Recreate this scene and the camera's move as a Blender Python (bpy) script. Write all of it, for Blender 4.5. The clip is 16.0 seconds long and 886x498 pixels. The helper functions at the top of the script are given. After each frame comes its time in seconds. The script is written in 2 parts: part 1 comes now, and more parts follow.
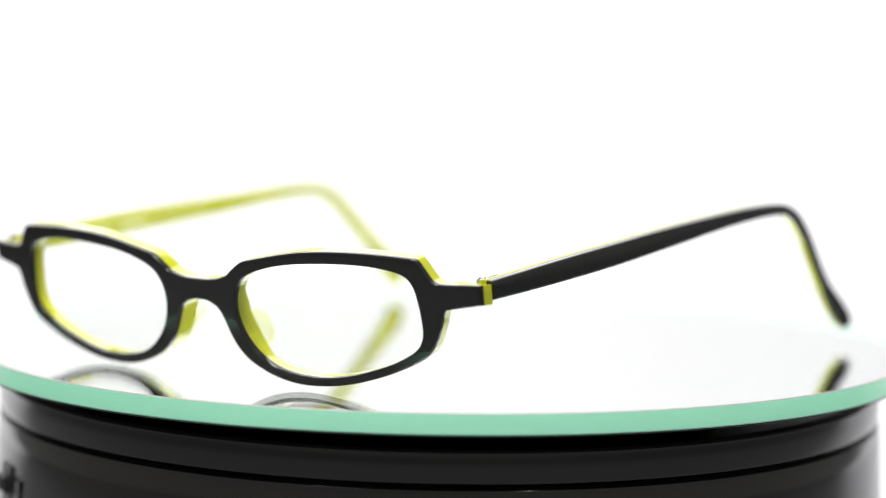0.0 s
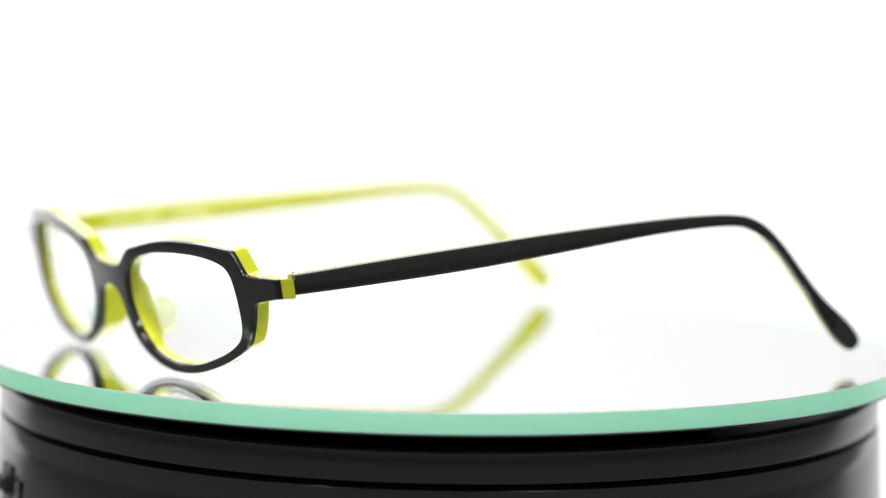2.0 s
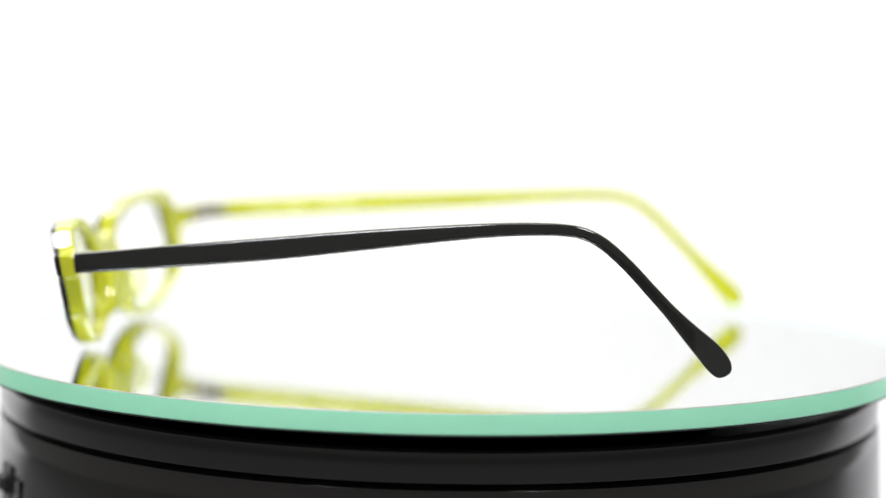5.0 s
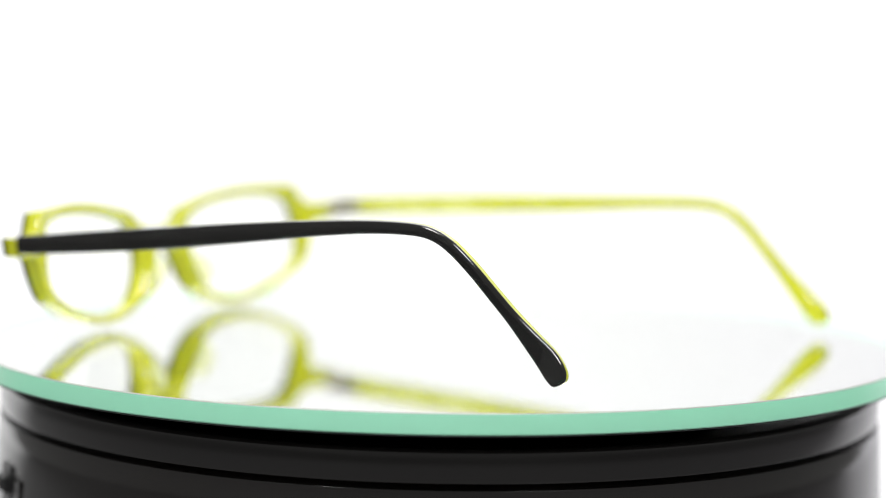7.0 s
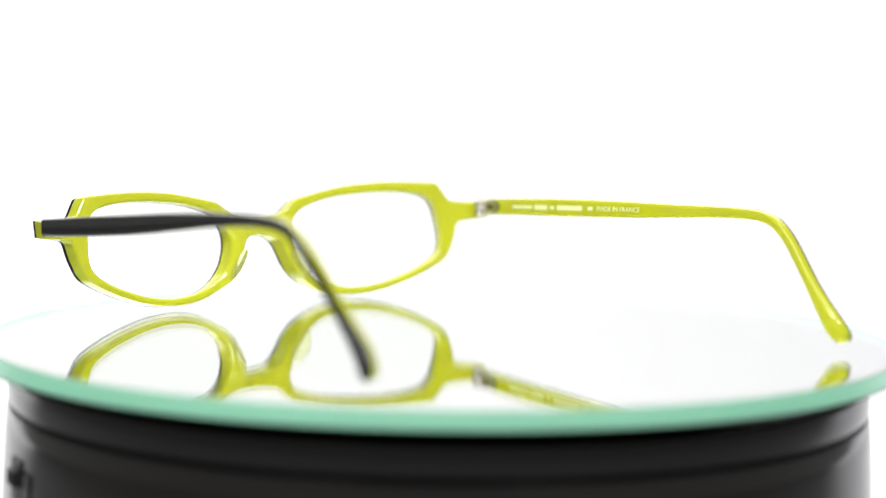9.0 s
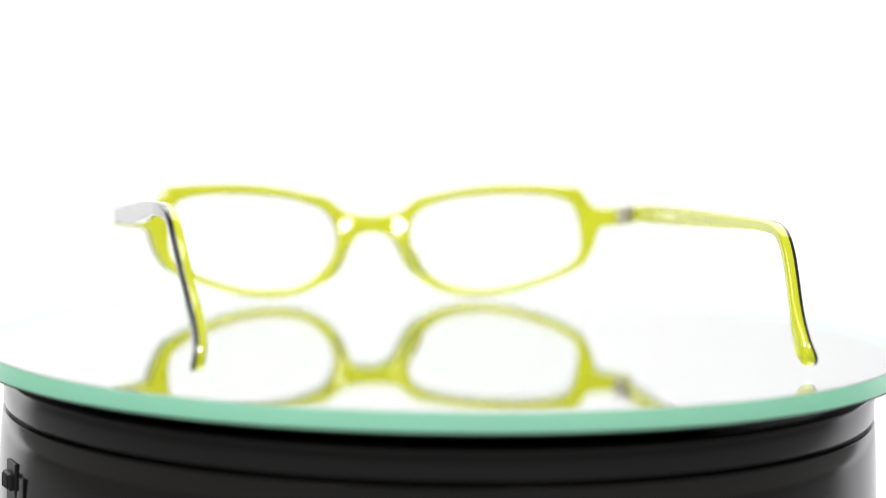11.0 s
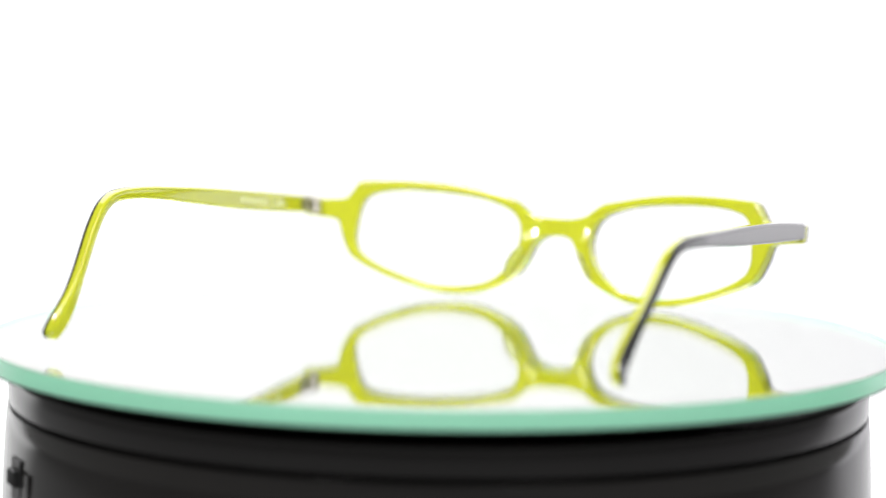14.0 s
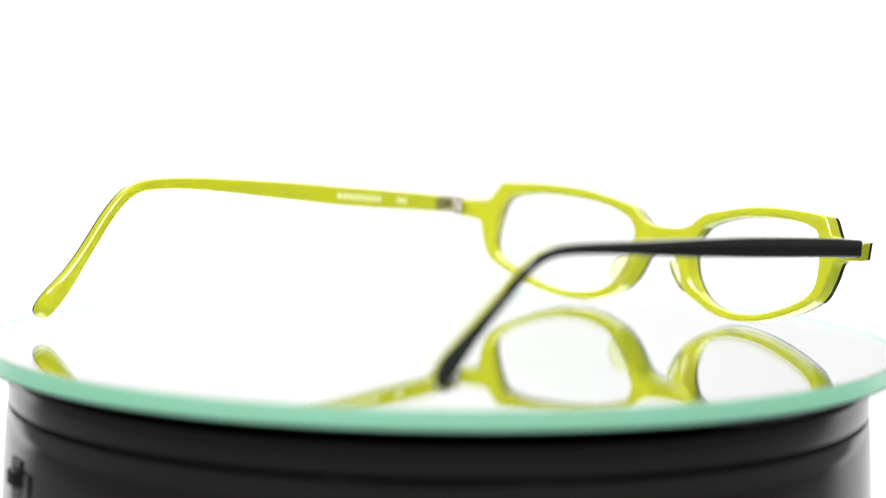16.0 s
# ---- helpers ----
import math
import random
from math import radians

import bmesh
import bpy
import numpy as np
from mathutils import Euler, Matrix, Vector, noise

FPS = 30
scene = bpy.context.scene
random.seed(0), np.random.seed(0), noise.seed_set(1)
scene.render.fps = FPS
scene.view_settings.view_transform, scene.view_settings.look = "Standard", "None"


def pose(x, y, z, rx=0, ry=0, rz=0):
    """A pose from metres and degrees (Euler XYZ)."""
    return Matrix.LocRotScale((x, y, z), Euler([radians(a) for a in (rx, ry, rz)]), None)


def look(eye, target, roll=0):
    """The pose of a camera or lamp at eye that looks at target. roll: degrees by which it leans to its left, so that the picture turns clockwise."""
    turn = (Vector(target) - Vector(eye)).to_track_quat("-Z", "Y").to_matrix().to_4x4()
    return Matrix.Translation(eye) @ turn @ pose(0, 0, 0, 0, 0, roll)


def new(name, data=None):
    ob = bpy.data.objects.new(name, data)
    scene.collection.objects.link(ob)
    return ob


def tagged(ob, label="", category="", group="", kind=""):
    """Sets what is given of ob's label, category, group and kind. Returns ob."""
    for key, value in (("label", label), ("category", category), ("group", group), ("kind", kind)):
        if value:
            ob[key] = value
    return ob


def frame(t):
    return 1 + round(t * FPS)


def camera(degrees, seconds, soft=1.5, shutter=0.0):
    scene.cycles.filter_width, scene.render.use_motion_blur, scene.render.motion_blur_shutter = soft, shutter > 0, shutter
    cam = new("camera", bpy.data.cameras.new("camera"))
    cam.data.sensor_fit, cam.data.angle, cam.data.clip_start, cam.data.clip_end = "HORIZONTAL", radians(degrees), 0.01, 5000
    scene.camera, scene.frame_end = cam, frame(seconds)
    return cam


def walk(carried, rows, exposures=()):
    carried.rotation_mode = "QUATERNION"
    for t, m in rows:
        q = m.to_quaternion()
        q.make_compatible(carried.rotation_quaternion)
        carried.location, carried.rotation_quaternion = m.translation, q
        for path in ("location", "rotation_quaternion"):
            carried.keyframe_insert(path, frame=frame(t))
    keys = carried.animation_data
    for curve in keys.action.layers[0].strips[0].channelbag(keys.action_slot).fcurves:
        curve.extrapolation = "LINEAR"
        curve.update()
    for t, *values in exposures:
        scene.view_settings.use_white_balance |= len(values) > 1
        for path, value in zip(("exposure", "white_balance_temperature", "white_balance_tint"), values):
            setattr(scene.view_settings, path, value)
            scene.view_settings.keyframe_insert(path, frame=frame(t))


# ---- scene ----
cam = camera(16.3633, 16.0, soft=1.0)
NEAR = pose(0, -0.69267, 0.09252, 84.1083, -0.8033, 0.1672)
MID = pose(0, -0.6996, 0.09415, 84.025, -0.795, 0.161)
FAR = pose(0.00003, -0.7076, 0.0959, 83.947, -0.7878, 0.1554)
walk(cam, [(0, NEAR), (4, NEAR), (8.0, NEAR), (8.1, NEAR), (8.3, FAR), (8.4, FAR), (9.2, FAR), (9.6, FAR),
           (10.8, MID), (11.3, MID), (11.7, MID), (11.9, FAR), (12.0, FAR), (14, FAR), (16.0, FAR)])
focus_mark = new("focus_mark")
cam.data.dof.use_dof = True
cam.data.dof.focus_object = focus_mark
cam.data.dof.aperture_fstop = 6.8

# ---- light ----
world = bpy.data.worlds.new("studio_air")
world.use_nodes = True
scene.world = world
world.node_tree.nodes["Background"].inputs[0].default_value = (1.0, 1.0, 0.98, 1)
world.node_tree.nodes["Background"].inputs[1].default_value = 0.31


def area(name, eye, target, size, power, colour=(1, 1, 1), shape="SQUARE"):
    data = bpy.data.lights.new(name, "AREA")
    data.shape, data.size, data.energy, data.color = shape, size, power, colour
    ob = new(name, data)
    ob.matrix_world = look(eye, target)
    return ob


area("softbox_top", (-0.06, -0.10, 0.52), (0, 0, 0), 0.22, 0.7)
area("softbox_back", (0, 0.62, 0.58), (0, 0, 0.02), 0.70, 2.9)
for lamp_x, lamp_y, lamp_z in ((-0.22, -0.30, 0.58), (0.20, -0.33, 0.60)):
    area("lamp_head", (lamp_x, lamp_y, lamp_z), (0, 0, 0.02), 0.15, 3.0, shape="DISK")
scene.view_settings.exposure = 0.0


# ---- materials ----
def material(name):
    m = bpy.data.materials.new(name)
    m.use_nodes = True
    return m, m.node_tree, m.node_tree.nodes["Principled BSDF"]


def put(b, **values):
    for key, value in values.items():
        name = key.replace("_", " ").title()
        name = {"Ior": "IOR", "Specular Ior Level": "Specular IOR Level", "Coat Ior": "Coat IOR"}.get(name, name)
        b.inputs[name].default_value = value


def grain(nt, b, scale, low, high, socket="Roughness", detail=4.0):
    tc = nt.nodes.new("ShaderNodeTexCoord")
    nz = nt.nodes.new("ShaderNodeTexNoise")
    nz.inputs["Scale"].default_value, nz.inputs["Detail"].default_value = scale, detail
    ramp = nt.nodes.new("ShaderNodeMapRange")
    ramp.inputs["To Min"].default_value, ramp.inputs["To Max"].default_value = low, high
    nt.links.new(tc.outputs["Object"], nz.inputs["Vector"])
    nt.links.new(nz.outputs["Fac"], ramp.inputs["Value"])
    nt.links.new(ramp.outputs["Result"], b.inputs[socket])
    return nz


def colours(nt, b, scale, dark, light):
    tc = nt.nodes.new("ShaderNodeTexCoord")
    nz = nt.nodes.new("ShaderNodeTexNoise")
    nz.inputs["Scale"].default_value = scale
    mix = nt.nodes.new("ShaderNodeMix")
    mix.data_type = "RGBA"
    mix.inputs["A"].default_value, mix.inputs["B"].default_value = (*dark, 1), (*light, 1)
    nt.links.new(tc.outputs["Object"], nz.inputs["Vector"])
    nt.links.new(nz.outputs["Fac"], mix.inputs["Factor"])
    nt.links.new(mix.outputs["Result"], b.inputs["Base Color"])


def bumps(nt, b, scale, strength, distance):
    tc = nt.nodes.new("ShaderNodeTexCoord")
    nz = nt.nodes.new("ShaderNodeTexNoise")
    nz.inputs["Scale"].default_value = scale
    bp = nt.nodes.new("ShaderNodeBump")
    bp.inputs["Strength"].default_value, bp.inputs["Distance"].default_value = strength, distance
    nt.links.new(tc.outputs["Object"], nz.inputs["Vector"])
    nt.links.new(nz.outputs["Fac"], bp.inputs["Height"])
    nt.links.new(bp.outputs["Normal"], b.inputs["Normal"])


def lime_acetate():
    m, nt, b = material("lime_acetate")
    colours(nt, b, 60, (0.42, 0.44, 0.010), (0.48, 0.495, 0.018))
    grain(nt, b, 180, 0.03, 0.07)
    put(b, subsurface_weight=0.25, subsurface_radius=(0.003, 0.003, 0.0006), subsurface_scale=0.5, specular_ior_level=0.8)
    bumps(nt, b, 350, 0.02, 0.0002)
    return m


def black_acetate():
    m, nt, b = material("black_acetate")
    colours(nt, b, 90, (0.0070, 0.0070, 0.0068), (0.012, 0.0112, 0.0105))
    grain(nt, b, 200, 0.02, 0.06)
    bumps(nt, b, 260, 0.03, 0.0003)
    return m


def pad_acetate():
    m, nt, b = material("clear_lime_pad")
    put(b, base_color=(0.93, 0.95, 0.62, 1), roughness=0.1, transmission_weight=0.9, ior=1.12)
    return m


def clear_lens():
    m, nt, b = material("clear_lens")
    put(b, base_color=(0.995, 1.0, 0.995, 1), roughness=0.0, transmission_weight=1.0, ior=1.28)
    return m


def plate_glass():
    m, nt, b = material("plate_glass")
    put(b, base_color=(0.996, 1.0, 0.997, 1), roughness=0.0, transmission_weight=1.0, ior=1.5)
    return m


def glass_edge():
    """The ground rim of green float glass: it lets through the light that travels inside the plate, and scatters some."""
    m, nt, b = material("green_glass_edge")
    colours(nt, b, 25, (0.41, 0.96, 0.67), (0.45, 0.98, 0.71))
    put(b, roughness=0.3, transmission_weight=0.2, ior=1.5)
    bumps(nt, b, 120, 0.04, 0.0003)
    return m


def ground_arris():
    m, nt, b = material("ground_glass_arris")
    colours(nt, b, 300, (0.30, 0.31, 0.28), (0.40, 0.42, 0.38))
    put(b, roughness=0.5)
    return m


def silvering():
    m, nt, b = material("silvering")
    put(b, base_color=(0.95, 0.972, 0.945, 1), metallic=1.0, roughness=0.0)
    return m


def backing_paint():
    m, nt, b = material("grey_backing_paint")
    colours(nt, b, 80, (0.03, 0.03, 0.03), (0.05, 0.05, 0.05))
    put(b, roughness=0.6)
    return m


def black_plastic():
    m, nt, b = material("glossy_black_plastic")
    colours(nt, b, 40, (0.009, 0.008, 0.0075), (0.015, 0.013, 0.012))
    grain(nt, b, 22, 0.09, 0.26)
    bumps(nt, b, 220, 0.04, 0.0003)
    return m


def matt_black():
    m, nt, b = material("matt_black_plastic")
    colours(nt, b, 120, (0.010, 0.010, 0.010), (0.02, 0.02, 0.02))
    put(b, roughness=0.45)
    return m


def steel():
    m, nt, b = material("brushed_steel")
    put(b, base_color=(0.56, 0.53, 0.47, 1), metallic=1.0)
    grain(nt, b, 900, 0.18, 0.38)
    return m


def white_print():
    m, nt, b = material("white_print")
    colours(nt, b, 900, (0.66, 0.69, 0.24), (0.78, 0.80, 0.44))
    put(b, roughness=0.5)
    return m


TABLE_Z = -0.052


def glowing_backdrop():
    """White sweep with the studio light painted in as emission: an even pool that fades towards the front, brighter at
    both sides, with a faint lilac cast on one.
    """
    m, nt, b = material("white_sweep_painted_glow")
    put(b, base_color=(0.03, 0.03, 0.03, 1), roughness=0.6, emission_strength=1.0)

    def node(kind, **values):
        n = nt.nodes.new(kind)
        for key, value in values.items():
            n.inputs[key.replace("_", " ")].default_value = value
        return n
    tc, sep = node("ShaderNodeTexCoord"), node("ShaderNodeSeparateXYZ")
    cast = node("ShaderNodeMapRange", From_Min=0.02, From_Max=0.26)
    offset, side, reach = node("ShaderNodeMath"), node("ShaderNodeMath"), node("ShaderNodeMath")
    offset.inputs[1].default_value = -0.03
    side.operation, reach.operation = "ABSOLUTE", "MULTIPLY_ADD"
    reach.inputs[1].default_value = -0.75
    # painted pool of light: emission falls off towards the front and the sides
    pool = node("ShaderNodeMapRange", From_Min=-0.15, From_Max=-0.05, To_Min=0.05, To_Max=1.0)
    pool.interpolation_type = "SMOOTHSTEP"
    # extra emission at both sides stands in for side light on glossy parts
    side_gain, both = node("ShaderNodeMapRange", From_Min=0.26, From_Max=0.45, To_Min=1.09, To_Max=1.7), node("ShaderNodeMath")
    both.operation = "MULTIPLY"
    # faint painted glow on the table round the base
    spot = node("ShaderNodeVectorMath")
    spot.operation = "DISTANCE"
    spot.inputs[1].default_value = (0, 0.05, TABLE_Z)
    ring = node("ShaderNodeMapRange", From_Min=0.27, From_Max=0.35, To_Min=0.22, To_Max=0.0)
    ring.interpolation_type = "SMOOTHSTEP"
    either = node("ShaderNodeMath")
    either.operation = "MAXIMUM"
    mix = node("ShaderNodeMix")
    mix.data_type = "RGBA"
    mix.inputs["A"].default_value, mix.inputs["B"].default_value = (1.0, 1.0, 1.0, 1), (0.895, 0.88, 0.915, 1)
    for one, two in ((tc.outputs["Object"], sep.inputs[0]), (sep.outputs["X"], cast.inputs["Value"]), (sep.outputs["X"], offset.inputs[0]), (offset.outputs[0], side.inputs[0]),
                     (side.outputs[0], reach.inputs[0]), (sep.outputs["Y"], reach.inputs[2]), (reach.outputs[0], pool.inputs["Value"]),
                     (cast.outputs["Result"], mix.inputs["Factor"]), (mix.outputs["Result"], b.inputs["Emission Color"]), (side.outputs[0], side_gain.inputs["Value"]),
                     (side_gain.outputs["Result"], both.inputs[0]), (pool.outputs["Result"], both.inputs[1]), (tc.outputs["Object"], spot.inputs[0]), (spot.outputs["Value"], ring.inputs["Value"]), (both.outputs[0], either.inputs[0]),
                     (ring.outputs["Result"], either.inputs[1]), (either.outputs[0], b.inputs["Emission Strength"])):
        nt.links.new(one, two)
    return m


LIME, BLACK, PAD, LENS = lime_acetate(), black_acetate(), pad_acetate(), clear_lens()
GLASS, EDGE, SILVER, BACKING, ARRIS = plate_glass(), glass_edge(), silvering(), backing_paint(), ground_arris()
PLASTIC, MATT, STEEL, PRINT = black_plastic(), matt_black(), steel(), white_print()
GLOW = glowing_backdrop()
MM = 0.001


# ---- mesh helpers ----
def part(name, bm, mat, parent=None, label="", smooth=True, matrix=None, face_up=False):
    bmesh.ops.recalc_face_normals(bm, faces=bm.faces[:])
    bm.normal_update()
    if face_up and sum(f.normal.z * f.calc_area() for f in bm.faces) < 0:
        bmesh.ops.reverse_faces(bm, faces=bm.faces[:])
    me = bpy.data.meshes.new(name)
    bm.to_mesh(me)
    bm.free()
    me.materials.append(mat)
    if smooth and not face_up:
        for p in me.polygons:
            p.use_smooth = True
    ob = new(name, me)
    if parent is not None:
        ob.parent = parent
    if matrix is not None:
        ob.matrix_basis = matrix
    if label:
        tagged(ob, label)
    return ob


def soften(ob, angle=40):
    wn = ob.modifiers.new("weighted", "WEIGHTED_NORMAL")
    wn.keep_sharp = True
    ob.data.set_sharp_from_angle(angle=radians(angle))
    return ob


def smooth_loop(points, steps=6, closed=True):
    """A Catmull-Rom curve through the points; a point given twice in a row is a corner."""
    n, out = len(points), []
    for i in range(n if closed else n - 1):
        p = [Vector(points[j % n] if closed else points[max(0, min(n - 1, j))]) for j in (i - 1, i, i + 1, i + 2)]
        if (p[1] - p[2]).length < 1e-9:
            continue
        for k in range(steps):
            u = k / steps
            out.append(0.5 * (2 * p[1] + (p[2] - p[0]) * u + (2 * p[0] - 5 * p[1] + 4 * p[2] - p[3]) * u * u
                              + (3 * p[1] - p[0] - 3 * p[2] + p[3]) * u ** 3))
    if not closed:
        out.append(Vector(points[-1]))
    return out


def lathe(profile, sides=192):
    bm = bmesh.new()
    rings = []
    for r, z in profile:
        if r < 1e-6:
            rings.append([bm.verts.new((0, 0, z))])
        else:
            rings.append([bm.verts.new((r * math.cos(2 * math.pi * i / sides), r * math.sin(2 * math.pi * i / sides), z)) for i in range(sides)])
    for a, b in zip(rings, rings[1:]):
        for i in range(sides):
            j = (i + 1) % sides
            loop = [a[i % len(a)], a[j % len(a)], b[j % len(b)], b[i % len(b)]]
            loop = list(dict.fromkeys(loop))
            if len(loop) > 2:
                bm.faces.new(loop)
    return bm


def block(size, bevel=0.0, segments=2, at=(0, 0, 0)):
    bm = bmesh.new()
    bmesh.ops.create_cube(bm, size=1, matrix=Matrix.Translation(at) @ Matrix.Diagonal((*size, 1)))
    if bevel:
        bmesh.ops.bevel(bm, geom=bm.edges[:], offset=bevel, segments=segments, affect="EDGES", profile=0.5)
    return bm


def rod(radius, length, axis="Z", at=(0, 0, 0), bevel=0.0, sides=24):
    bm = bmesh.new()
    turn = {"Z": Matrix(), "Y": pose(0, 0, 0, 90), "X": pose(0, 0, 0, 0, 90)}[axis]
    bmesh.ops.create_cone(bm, cap_ends=True, segments=sides, radius1=radius, radius2=radius, depth=length, matrix=Matrix.Translation(at) @ turn)
    if bevel:
        bmesh.ops.bevel(bm, geom=[e for e in bm.edges if len(e.link_faces) == 2 and e.calc_face_angle() > 1], offset=bevel, segments=2, affect="EDGES")
    return bm


# ---- studio ----


def build_studio():
    bm = bmesh.new()
    profile = [(y, TABLE_Z) for y in np.linspace(-0.5, 0.5, 6)]
    profile += [(0.5 + 0.4 * math.sin(a), TABLE_Z + 0.4 - 0.4 * math.cos(a)) for a in np.linspace(0.1, math.pi / 2, 16)] + [(0.9, 1.9)]
    rows = [[bm.verts.new((x, y, z)) for y, z in profile] for x in (-0.8, 0.8)]
    for i in range(len(profile) - 1):
        bm.faces.new((rows[0][i], rows[0][i + 1], rows[1][i + 1], rows[1][i]))
    # the sheet is no lamp; its glow replaces light falling on a white sweep
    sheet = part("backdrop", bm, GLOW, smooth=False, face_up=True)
    thick = sheet.modifiers.new("thickness", "SOLIDIFY")
    thick.thickness, thick.offset = 0.003, -1.0
    tagged(sheet, "seamless white sweep under the turntable, with studio light painted in as glow", "backdrop", kind="structure")


# ---- turntable ----
DISC_R, DISC_T = 0.105, 0.0044


def build_base():
    base = new("turntable_base")
    tagged(base, "round glossy black plastic turntable base with a groove", "turntable")
    base.matrix_basis = pose(-0.0013, 0, 0, 0.9, 0.3, 0)
    arc = [(96.9 + 0.8 * math.sin(a), -7.6 + 0.8 * math.cos(a)) for a in np.linspace(0, math.pi / 2, 6)]
    top = [(0, -7.6), (90, -7.6), (90.4, -6.8)] + arc + [(97.7, -13.1), (97.55, -13.45), (97.0, -13.6), (95.4, -13.65), (95.3, -14.1), (0, -14.1)]
    part("upper_ring", lathe([(r * 1.013 * MM, z * MM) for r, z in top]), PLASTIC, base)
    low = [(0, -14.15), (95.3, -14.2), (95.5, -14.6), (97.5, -14.63), (97.75, -14.68), (97.85, -14.8), (98.3, -20), (98.8, -30), (99.2, -44), (98.7, -46), (97, -46.6), (0, -46.6)]
    part("lower_body", lathe([(r * 1.013 * MM, z * MM) for r, z in low]), PLASTIC, base)
    # slide switch on the flank
    turn = pose(0, 0, 0, 0, 0, 202.0)
    plate = part("switch_plate", block((0.8 * MM, 7.5 * MM, 9.5 * MM), 0.3 * MM, at=(99.9 * MM, 0, -27.6 * MM)), MATT, base, "black slide switch plate", False, turn)
    part("slider", block((1.6 * MM, 6.0 * MM, 3.8 * MM), 0.4 * MM, at=(100.7 * MM, 0.3 * MM, -27.0 * MM)), MATT, plate, "ribbed black switch slider", False)
    for k in range(4):
        part("rib", block((0.5 * MM, 0.5 * MM, 3.0 * MM), 0.1 * MM, at=(101.6 * MM, (k - 1.2) * 1.3 * MM, -27.0 * MM)), MATT, plate, "", False)
    part("raised_mark", block((0.6 * MM, 2.6 * MM, 7 * MM), 0.2 * MM, at=(100.2 * MM, 0, -28.6 * MM)), PLASTIC, base, "small raised rectangle beside the switch", False, pose(0, 0, 0, 0, 0, 206.8))
    for k in range(3):
        part("foot", rod(0.009, 0.0056, at=(0.075 * math.cos(2.1 * k), 0.075 * math.sin(2.1 * k), -0.0492), bevel=0.001), MATT, base, "black rubber foot")
    return base


def build_disc():
    disc = new("mirror_disc")
    tagged(disc, "round mirror disc of thick glass with a green polished edge", "mirror")
    r, t, c = DISC_R, DISC_T, 0.00025
    soften(part("glass_top", lathe([(0, 0), (r - c, 0)], 256), GLASS, disc, "clear top surface of the glass", face_up=True), 20).visible_shadow = False
    part("upper_arris", lathe([(r - c, 0), (r - c * 0.4, -c * 0.25), (r, -c)], 256), ARRIS, disc, "narrow ground grey bevel of the glass")
    part("polished_edge", lathe([(r, -c), (r, -t + c)], 256), EDGE, disc, "mint green polished glass edge")
    part("lower_arris", lathe([(r, -t + c), (r - c, -t)], 256), EDGE, disc, "narrow lower bevel of the glass")
    part("silver_face", lathe([(0, -t), (r - c, -t)], 256), SILVER, disc, "silvered mirror face below the glass", face_up=True)
    part("backing", lathe([(0, -t - 0.0001), (r - c, -t - 0.0001), (r - c, -t - 0.0003), (0, -t - 0.0003)], 256), BACKING, disc, "dark grey backing paint")
    part("turning_plate", lathe([(0, -t - 0.0004), (0.0888, -t - 0.0004), (0.089, -t - 0.0006), (0.089, -t - 0.0016), (0, -t - 0.0016)], 128), MATT, disc, "matt black plate that carries the mirror")
    return disc


# ---- eyeglasses ----
OUTER = [(0, 20.7), (3.5, 20.8), (5.8, 21.2), (7.8, 21.9), (9.3, 23.1), (11.6, 24.7), (13.2, 25.3), (16.3, 25.95), (20.7, 26.85), (25, 27.6), (29, 28.1), (34, 28.45), (40, 28.6),
         (46, 28.5), (50.5, 28.3), (53.3, 28.1), (54.3, 27.3), (55.6, 25.4), (56.6, 24.0), (57.7, 23.45), (60, 23.4), (66.7, 23.7), (66.7, 23.7), (66.6, 19.7), (66.6, 19.7), (64, 19.2),
         (60.5, 18.5), (59.0, 18.0), (58.3, 16.9), (57.5, 14.2), (56.2, 11.3), (55.1, 9.5), (53.4, 8.0), (50, 6.2), (45.5, 4.3), (41, 2.8), (37, 1.7), (33, 0.95), (29, 0.55),
         (25, 0.5), (21, 0.95), (17, 2.0), (13.4, 3.6), (11.2, 5.0), (9.2, 7.0), (7.8, 9.2), (6.8, 11.4), (5.9, 13.4), (4.8, 14.9), (3.2, 15.9), (1.6, 16.3), (0, 16.4)]
INNER = [(9.6, 14.8), (10.1, 18.4), (11.6, 20.9), (14, 22.6), (18.8, 24.2), (24, 25.2), (29, 25.7), (34, 26.0), (40, 26.1), (45, 25.8), (49, 25.1), (51.2, 24.1), (52.4, 22.4), (53.1, 19.8),
         (53.5, 16.6), (53.6, 13.6), (53.1, 11.5), (52, 9.9), (49.5, 8.1), (45.5, 6.2), (41.5, 4.8), (37.5, 3.6), (33.5, 2.8), (29.5, 2.4), (25.5, 2.4), (21, 3.0), (17.5, 4.1), (14.5, 6.0),
         (12.2, 8.4), (10.6, 11.0)]
SLOPE, CURVE = 0.188, 0.0019


def front_y(x, z):
    return -5.84 + CURVE * x * x + SLOPE * (24 - z)


def inset_loop(loop, d):
    """The loop moved to its left by d; corners are mitred."""
    n, out = len(loop), []
    for i in range(n):
        a, b, c = loop[i - 1], loop[i], loop[(i + 1) % n]
        u, v = (b - a).normalized(), (c - b).normalized()
        m = Vector((-u.y - v.y, u.x + v.x))
        if m.length < 1e-6:
            m = Vector((-u.y, u.x))
        m.normalize()
        out.append(b + m * d / max(0.5, m.dot(Vector((-u.y, u.x)))))
    return out


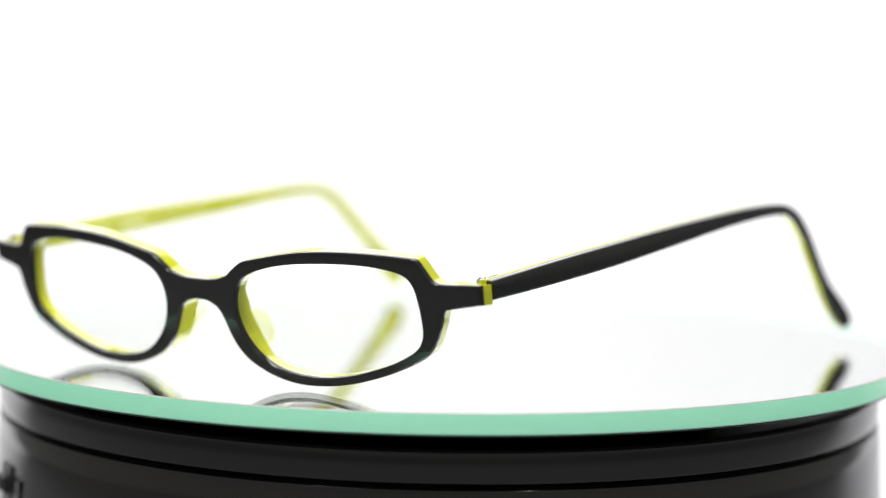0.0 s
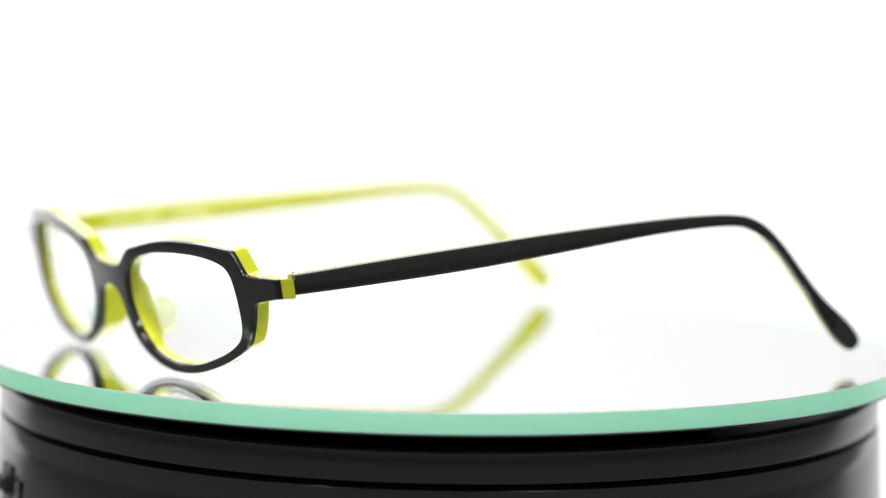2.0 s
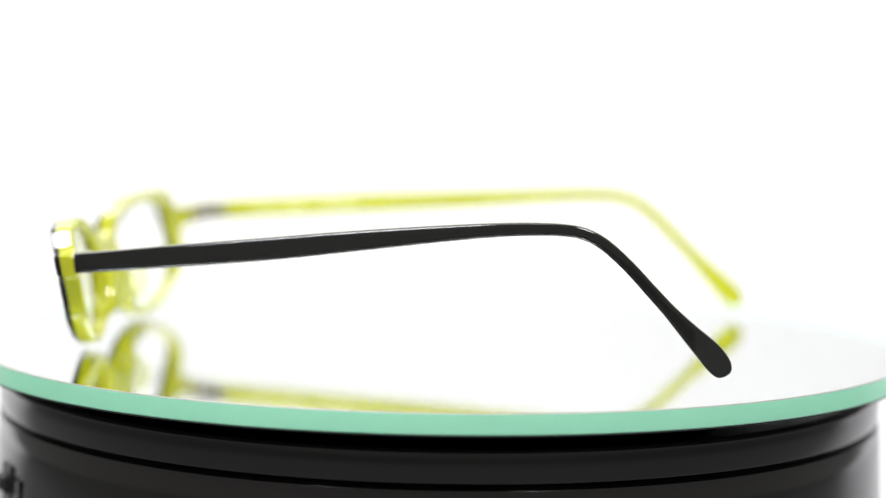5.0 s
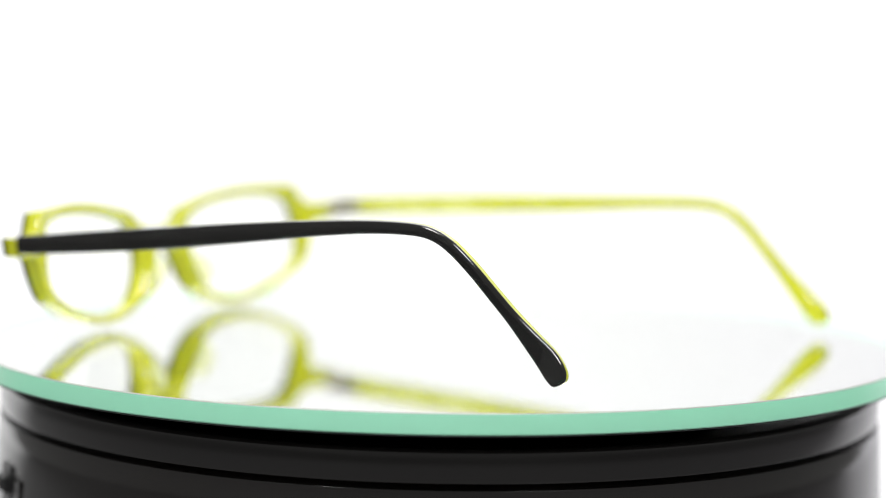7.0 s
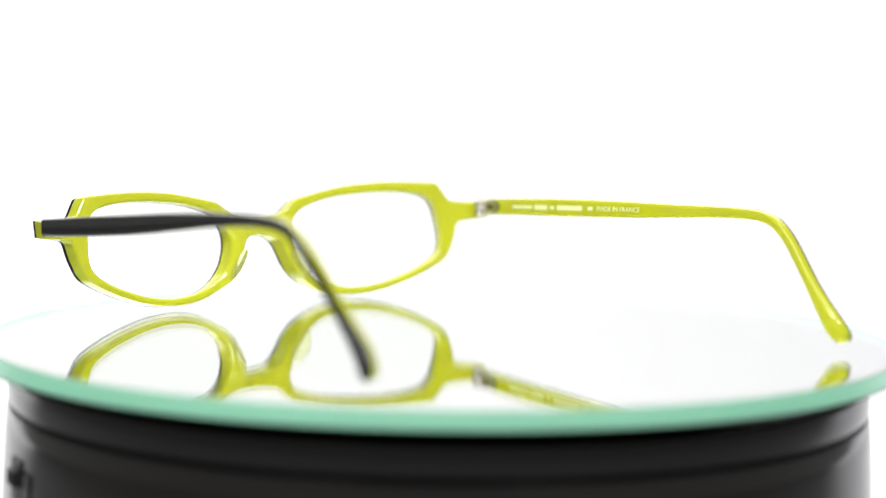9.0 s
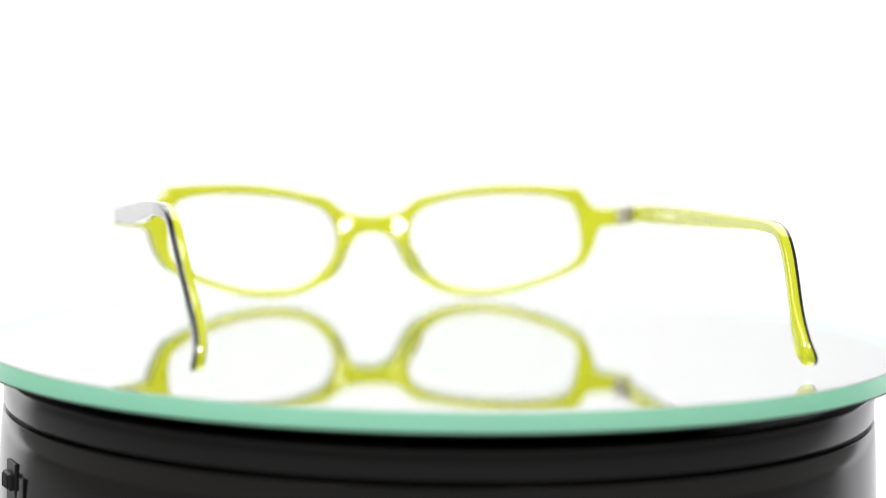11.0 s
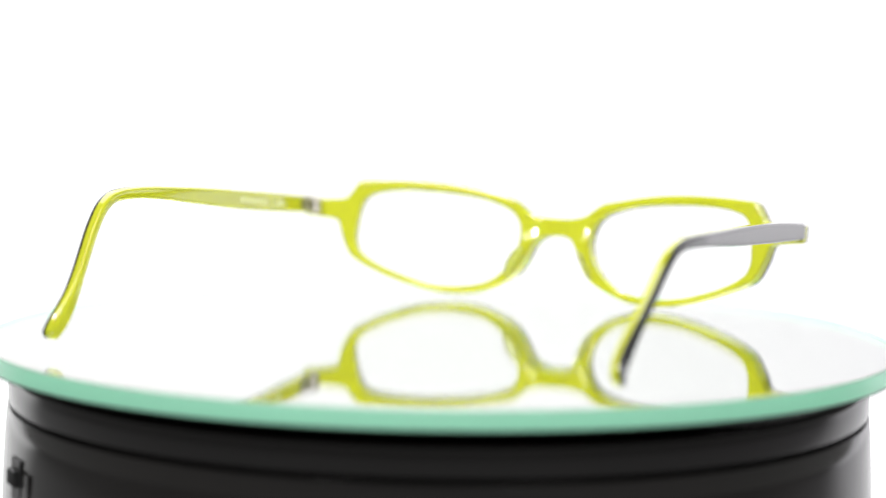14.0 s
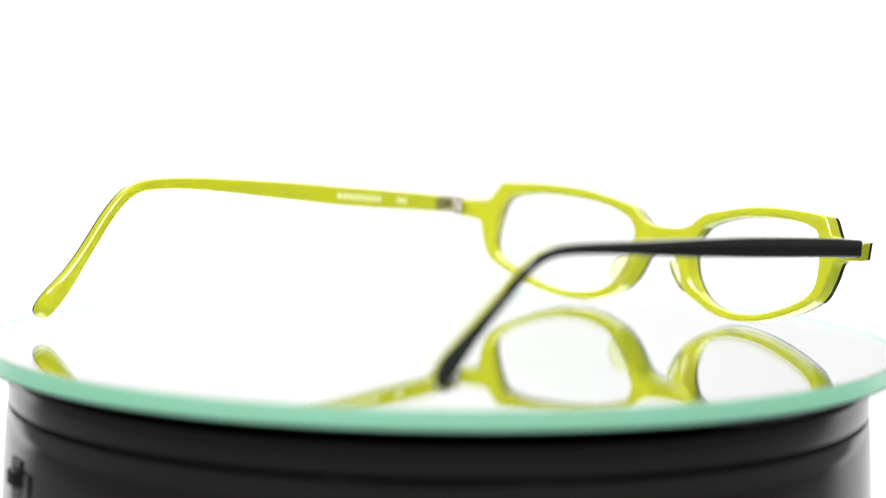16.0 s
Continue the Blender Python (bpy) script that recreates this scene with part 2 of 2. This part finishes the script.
def slab(loops, near, deep, near_radius, deep_radius):
    """A plate with holes, cut from loops in the front's plane, bent to the front's curve, with rounded rims. The first loop is the outline."""
    bm = bmesh.new()

    def flat(shrink):
        made = []
        for k, loop in enumerate(loops):
            made.append(inset_loop(loop, -shrink if k == 0 else shrink))
        return made
    def arc(radius):
        return [(radius * (1 - math.sin(a)), radius * (1 - math.cos(a))) for a in np.linspace(0, math.pi / 2, 5)]
    stations = [(s, near + d) for s, d in arc(near_radius)] + [(s, deep - d) for s, d in reversed(arc(deep_radius))]
    rings = []
    for s, y in stations:
        rings.append([[bm.verts.new((p.x, y, p.y)) for p in loop] for loop in flat(s)])
    for a, b in zip(rings, rings[1:]):
        for la, lb in zip(a, b):
            for i in range(len(la)):
                j = (i + 1) % len(la)
                bm.faces.new((la[i], la[j], lb[j], lb[i]))
    for ring in (rings[0], rings[-1]):
        edges = []
        for loop in ring:
            for i in range(len(loop)):
                edges.append(bm.edges.get((loop[i], loop[(i + 1) % len(loop)])))
        bmesh.ops.triangle_fill(bm, use_beauty=True, use_dissolve=False, edges=edges)
    for x in np.arange(-64, 65, 4.0):
        bmesh.ops.bisect_plane(bm, geom=bm.verts[:] + bm.edges[:] + bm.faces[:], plane_co=(x + 0.013, 0, 0), plane_no=(1, 0, 0), dist=1e-5)
    for v in bm.verts:
        x, d = v.co.x, v.co.y
        # the nose flanks are built up towards the back
        back = min(1, max(0, (d - 1.2) / 1.5))
        low = min(1, max(0, (19.5 - v.co.z) / 5)) * min(1, max(0, (v.co.z - 2.5) / 4))
        flank = 7.2 + 0.45 * max(0, 14 - v.co.z)
        d += 2.3 * math.exp(-((abs(x) - flank) / 3.0) ** 2) * low * low * (3 - 2 * low) * back
        depth = d + front_y(x, v.co.z)
        # the edges are cut square to the bent plate; the end pieces run straight back
        v.co.x -= 2 * CURVE * x * d * min(1, max(0, (63 - abs(x)) / 5))
        v.co.z += SLOPE * d * min(1, max(0, (66 - abs(x)) / 8))
        v.co.y = depth
        v.co *= MM
    return bm


def tube(path, sections):
    """Skins closed sections (lists of Vectors, alike in number) into one capped solid."""
    bm = bmesh.new()
    rings = [[bm.verts.new(p * MM) for p in ring] for ring in sections]
    for a, b in zip(rings, rings[1:]):
        for i in range(len(a)):
            j = (i + 1) % len(a)
            bm.faces.new((a[i], a[j], b[j], b[i]))
    bm.faces.new(rings[0])
    bm.faces.new(reversed(rings[-1]))
    return bm


# each temple's centre line, its height and its sideways shift: along, up, height, shift
ARM = {
    1: [(7.2, 22.35, 4.1, 0.0), (16, 23.2, 4.35, 0.3), (26, 24.25, 4.6, 0.7), (38, 25.5, 4.75, 1.15), (50, 26.8, 4.7, 1.6), (61, 28.15, 4.45, 2.1), (72.5, 29.5, 4.0, 2.6), (84, 30.8, 3.4, 3.1),
        (95, 31.85, 2.9, 3.6), (103, 32.25, 2.65, 3.9), (109, 32.15, 2.55, 4.0), (113, 31.45, 2.5, 4.0), (117, 29.4, 2.5, 3.9), (121.8, 25.2, 2.5, 3.5), (126.2, 20.5, 2.6, 2.9), (130.5, 15.9, 2.85, 2.3),
        (134.6, 11.6, 3.9, 1.8), (138.2, 8.1, 5.0, 1.8), (140.1, 6.0, 5.1, 2.2), (141.3, 4.6, 4.5, 2.6), (142.0, 3.8, 3.3, 2.9), (142.3, 3.4, 1.6, 3.0)],
    -1: [(7.2, 22.5, 4.1, 0.0), (16, 23.25, 4.35, 0.15), (26, 24.0, 4.5, 0.35), (38, 24.8, 4.6, 0.6), (50, 25.6, 4.5, 0.9), (61, 26.25, 4.25, 1.2), (72.5, 26.9, 3.85, 1.5), (84, 27.65, 3.3, 1.8),
         (95, 28.4, 2.85, 2.1), (103, 28.8, 2.65, 2.25), (109, 28.9, 2.55, 2.3), (113, 28.6, 2.5, 2.3), (117.2, 27.4, 2.5, 2.1), (121.9, 24.2, 2.5, 1.65), (127.1, 19.2, 2.6, 0.85), (131.5, 14.9, 2.85, 0.0),
         (135.8, 10.7, 3.9, -0.8), (139.3, 7.3, 5.0, -1.2), (141.2, 5.4, 5.1, -1.1), (142.4, 4.1, 4.5, -0.7), (143.1, 3.3, 3.3, -0.4), (143.4, 2.9, 1.6, -0.2)]}
ARM_X = 63.2


def arm_layer(side, x_in, x_out, round_out):
    """One layer of the temple, from x_in to x_out off the inner face, rounded on its outer or inner side."""
    line = smooth_loop([Vector((0, a, z)) for a, z, h, s in ARM[side]], 3, False)
    hs = smooth_loop([Vector((a, h, s)) for a, z, h, s in ARM[side]], 3, False)
    sections = []
    for i, (p, q) in enumerate(zip(line, hs)):
        d = (line[min(i + 1, len(line) - 1)] - line[max(i - 1, 0)]).normalized()
        up = Vector((0, -d.z, d.y))
        h, s = max(q.y, 0.4) / 2, q.z
        thin = 1.0 if i < len(line) - 4 else 0.9 - 0.1 * (i - len(line) + 4)
        lo, hi = (x_in - 1.9) * thin + 1.9, (x_out - 1.9) * thin + 1.9
        if round_out:
            # the black layer is thinner over the ear
            hi = lo + (hi - lo) * (1 - 0.42 * min(1, max(0, (q.x - 98) / 16)))
        r = min(0.8, h * 0.5, (hi - lo) * 0.6) if i < 30 else min(h * 0.6, (hi - lo) * 0.8)
        arc = [(r * (1 - math.cos(k * math.pi / 8)), r * (1 - math.sin(k * math.pi / 8))) for k in range(5)]
        if round_out:
            corner = [(lo, -h)] + [(hi - b, -h + a) for a, b in arc] + [(hi - a, h - b) for a, b in arc] + [(lo, h)]
        else:
            corner = [(lo + a, -h + b) for a, b in arc] + [(hi, -h), (hi, h)] + [(lo + b, h - a) for a, b in arc]
        sections.append([p + up * c + Vector((side * (ARM_X + s + x), 0, 0)) for x, c in corner])
    return tube(line, sections)


def lens_mesh(side):
    bm = bmesh.new()
    loop = [Vector((side * p.x, p.y)) for p in smooth_loop([Vector(p) for p in INNER], 5)]
    mid = sum(loop, Vector((0, 0))) / len(loop)
    shells = []
    for y in (1.4, 2.9):
        rings = []
        for f in (1.012, 0.8, 0.6, 0.4, 0.2):
            ring = []
            for p in loop:
                q = mid + (p - mid) * f
                dome = 0.5 * (1 - f * f)
                ring.append(bm.verts.new(((q.x - 2 * CURVE * q.x * y) * MM, (front_y(q.x, q.y) + y - dome) * MM, (q.y + SLOPE * y) * MM)))
            rings.append(ring)
        centre = bm.verts.new((mid.x * MM, (front_y(*mid) + y - 0.5) * MM, mid.y * MM))
        for a, b in zip(rings, rings[1:]):
            for i in range(len(a)):
                bm.faces.new((a[i], a[(i + 1) % len(a)], b[(i + 1) % len(a)], b[i]))
        for i in range(len(rings[-1])):
            bm.faces.new((rings[-1][i], rings[-1][(i + 1) % len(loop)], centre))
        shells.append(rings[0])
    for i in range(len(loop)):
        j = (i + 1) % len(loop)
        bm.faces.new((shells[0][i], shells[0][j], shells[1][j], shells[1][i]))
    return bm


def pad_mesh(side):
    bm = bmesh.new()
    m = pose(side * 9.4 * MM, 4.9 * MM, 10.6 * MM) @ pose(0, 0, 0, 0, side * -27, side * -20) @ Matrix.Diagonal((0.8 * MM, 3.0 * MM, 4.4 * MM, 1))
    bmesh.ops.create_uvsphere(bm, u_segments=28, v_segments=18, radius=1, matrix=m)
    return bm


def bullet(side, x_in, x_out, grow, at):
    """A plate with a pointed back end, from x_in (buried) to x_out (its face), grown outward by grow, with a bevelled face."""
    bm = bmesh.new()
    outline = [(0, -1.75), (0, -1.75), (2.6, -1.75), (4.4, -1.35), (5.6, -0.6), (6.0, 0), (5.6, 0.6), (4.4, 1.35), (2.6, 1.75), (0, 1.75), (0, 1.75)]
    loop = smooth_loop([Vector(p) for p in outline], 4)
    rings = []
    for x, k in ((x_in, 0.0), (x_out + 0.15, 0.0), (x_out, 0.15)):
        ring = []
        for p in loop:
            q = Vector((2.4, 0)) + (p - Vector((2.4, 0))) * (1 + (grow - k) / 2.0)
            ring.append(bm.verts.new((side * x * MM, (at + q.x) * MM, (22.75 + 0.09 * q.x + q.y) * MM)))
        rings.append(ring)
    for a, b in zip(rings, rings[1:]):
        for i in range(len(loop)):
            j = (i + 1) % len(loop)
            bm.faces.new((a[i], a[j], b[j], b[i]))
    bm.faces.new(rings[0]), bm.faces.new(rings[-1])
    return bm


def hinge(temple, side):
    """Steel barrel hinge let into the inner face of the temple: a bullet-shaped plate with a dark slot, and three knuckles."""
    plate = soften(part("hinge_plate", bullet(side, 64.2, 62.9, 0.0, 10.2), STEEL, temple, "bullet-shaped steel hinge plate"))
    part("rim", bullet(side, 64.0, 63.1, 0.18, 10.2), MATT, plate, "dark seam round the hinge plate")
    part("slot", block((0.5 * MM, 2.3 * MM, 0.95 * MM), 0.12 * MM, at=(side * 62.75 * MM, 13.0 * MM, 23.0 * MM)), MATT, plate, "dark slot in the hinge plate", False)
    for z in (20.85, 22.25, 23.65):
        part("knuckle", rod(1.25 * MM, 1.25 * MM, at=(side * 62.5 * MM, 9.3 * MM, z * MM), bevel=0.15 * MM), STEEL, plate)
    part("pin", rod(0.8 * MM, 4.2 * MM, at=(side * 62.5 * MM, 9.3 * MM, 22.25 * MM)), MATT, plate, "dark hinge pin between the knuckles")
    part("screw", rod(0.75 * MM, 0.5 * MM, at=(side * 62.5 * MM, 9.3 * MM, 24.4 * MM), bevel=0.12 * MM), STEEL, plate, "small hinge screw head")


def arm_place(side, along):
    """Height of the temple's centre line and its sideways shift there."""
    for (a, z, h, s), (a2, z2, h2, s2) in zip(ARM[side], ARM[side][1:]):
        if a <= along <= a2:
            u = (along - a) / (a2 - a)
            return z + (z2 - z) * u, s + (s2 - s) * u
    return ARM[side][-1][1], ARM[side][-1][3]


def arm_yaw(side, start, end):
    return -side * math.degrees(math.atan2(arm_place(side, end)[1] - arm_place(side, start)[1], end - start))


def print_bar(temple, side, start, end, height, lift=0.0):
    z, s = arm_place(side, (start + end) / 2)
    ob = part("print_mark", block((0.05 * MM, (end - start) * MM, height * MM)), PRINT, temple, "", False)
    slope = math.degrees(math.atan2(arm_place(side, end)[0] - arm_place(side, start)[0], end - start))
    ob.matrix_basis = pose(side * (ARM_X + s - 0.05) * MM, (start + end) / 2 * MM, (z + lift) * MM, slope, 0, arm_yaw(side, start, end))
    return ob


def print_words(temple, side, words, start, end, height):
    curve = bpy.data.curves.new("lettering", "FONT")
    curve.body, curve.size, curve.extrude = words, 1.0, 0.01
    curve.align_x, curve.align_y = "CENTER", "CENTER"
    rough = new("lettering", curve)
    me = bpy.data.meshes.new_from_object(rough.evaluated_get(bpy.context.evaluated_depsgraph_get()))
    bpy.data.objects.remove(rough)
    xs, ys = [v.co.x for v in me.vertices], [v.co.y for v in me.vertices]
    kx, ky = (end - start) * MM / (max(xs) - min(xs)), height * MM / (max(ys) - min(ys))
    me.transform(Matrix.Diagonal((kx, ky, 0.003, 1)))
    me.materials.clear()
    me.materials.append(PRINT)
    ob = new("lettering", me)
    ob.parent = temple
    tagged(ob, "small white printed capital letters")
    z, s = arm_place(side, (start + end) / 2)
    slope = math.degrees(math.atan2(arm_place(side, end)[0] - arm_place(side, start)[0], end - start))
    ob.matrix_basis = pose(side * (ARM_X + s - 0.09) * MM, (start + end) / 2 * MM, z * MM, slope, 0, arm_yaw(side, start, end)) @ pose(0, 0, 0, 90, 0, -90 * side)
    return ob


def build_temple(glasses, side):
    temple = soften(part("temple", arm_layer(side, 1.9, 3.6, True), BLACK, glasses, "black outer layer of a slim bent temple"), 50)
    soften(part("lining", arm_layer(side, 0.0, 1.9, False), LIME, temple, "lime green inner layer of the temple"), 50)
    hinge(temple, side)
    return temple


def build_glasses():
    glasses = new("eyeglasses")
    tagged(glasses, "narrow eyeglasses, black acetate front with lime green back layer", "eyeglasses")
    half = [Vector(p) for p in OUTER]
    full = half + [Vector((-p.x, p.y)) for p in reversed(half[1:-1])]
    outline = smooth_loop(full, 4)
    holes = []
    for side in (1, -1):
        hole = [Vector((side * p.x, p.y)) for p in smooth_loop([Vector(p) for p in INNER], 4)]
        holes.append(hole if side == 1 else hole[::-1])
    soften(part("front_layer", slab([outline] + holes, 0.0, 1.2, 0.42, 0.02), BLACK, glasses, "glossy black front layer"), 60)
    soften(part("back_layer", slab([outline] + holes, 1.2, 4.4, 0.02, 0.75), LIME, glasses, "glossy lime green back layer"), 60)
    for side in (1, -1):
        lens = soften(part("lens", lens_mesh(side), LENS, glasses, "clear thin lens"), 30)
        lens.visible_shadow = False
        part("nose_pad", pad_mesh(side), PAD, glasses, "translucent lime nose pad")
    left, right = build_temple(glasses, 1), build_temple(glasses, -1)
    for k in range(2):
        print_bar(left, 1, 26.9 + 1.8 * k, 28.3 + 1.8 * k, 1.5)
    for k in range(8):
        print_bar(left, 1, 35.6 + 1.9 * k, 37.1 + 1.9 * k, 1.5)
    for a, b, h in ((21.9, 29.5, 0.8), (30.6, 35.6, 1.2), (36.8, 38.2, 0.8), (39.4, 49.0, 1.2), (51.2, 53.0, 0.9)):
        print_bar(right, -1, a, b, h)
    print_words(right, -1, "MADE IN FRANCE", 54.6, 70.4, 1.2)
    return glasses


build_studio()
BASE = build_base()
DISC = build_disc()
EYEGLASSES = build_glasses()


# ---- what moves ----
def motions():
    spin, rate = 319.4514, -11.711
    axis = pose(-0.00102, 0, 0, -0.043, 0.087, 0)
    rows_disc, rows_glasses = [], []
    for k in range(33):
        turn = axis @ pose(0, 0, 0, 0, 0, spin + rate * 0.5 * k)
        rows_disc.append((0.5 * k, turn))
        rows_glasses.append((0.5 * k, turn @ pose(0.0036, -0.076858, 0, 0, -0.329, 3.159)))
    walk(DISC, rows_disc)
    walk(EYEGLASSES, rows_glasses)
    depth = [(0, -0.082), (4, -0.080), (8.0, -0.085), (8.1, -0.085), (8.3, 0.033), (8.4, 0.033), (9.2, 0.033), (9.6, 0.03),
             (10.8, -0.025), (11.3, -0.025), (11.7, -0.022), (11.9, 0.008), (12.5, 0.008), (13.5, 0.006), (14.5, 0.004), (15.2, 0.008), (16.0, 0.014)]
    walk(focus_mark, [(t, pose(0, y, 0.02)) for t, y in depth])


motions()
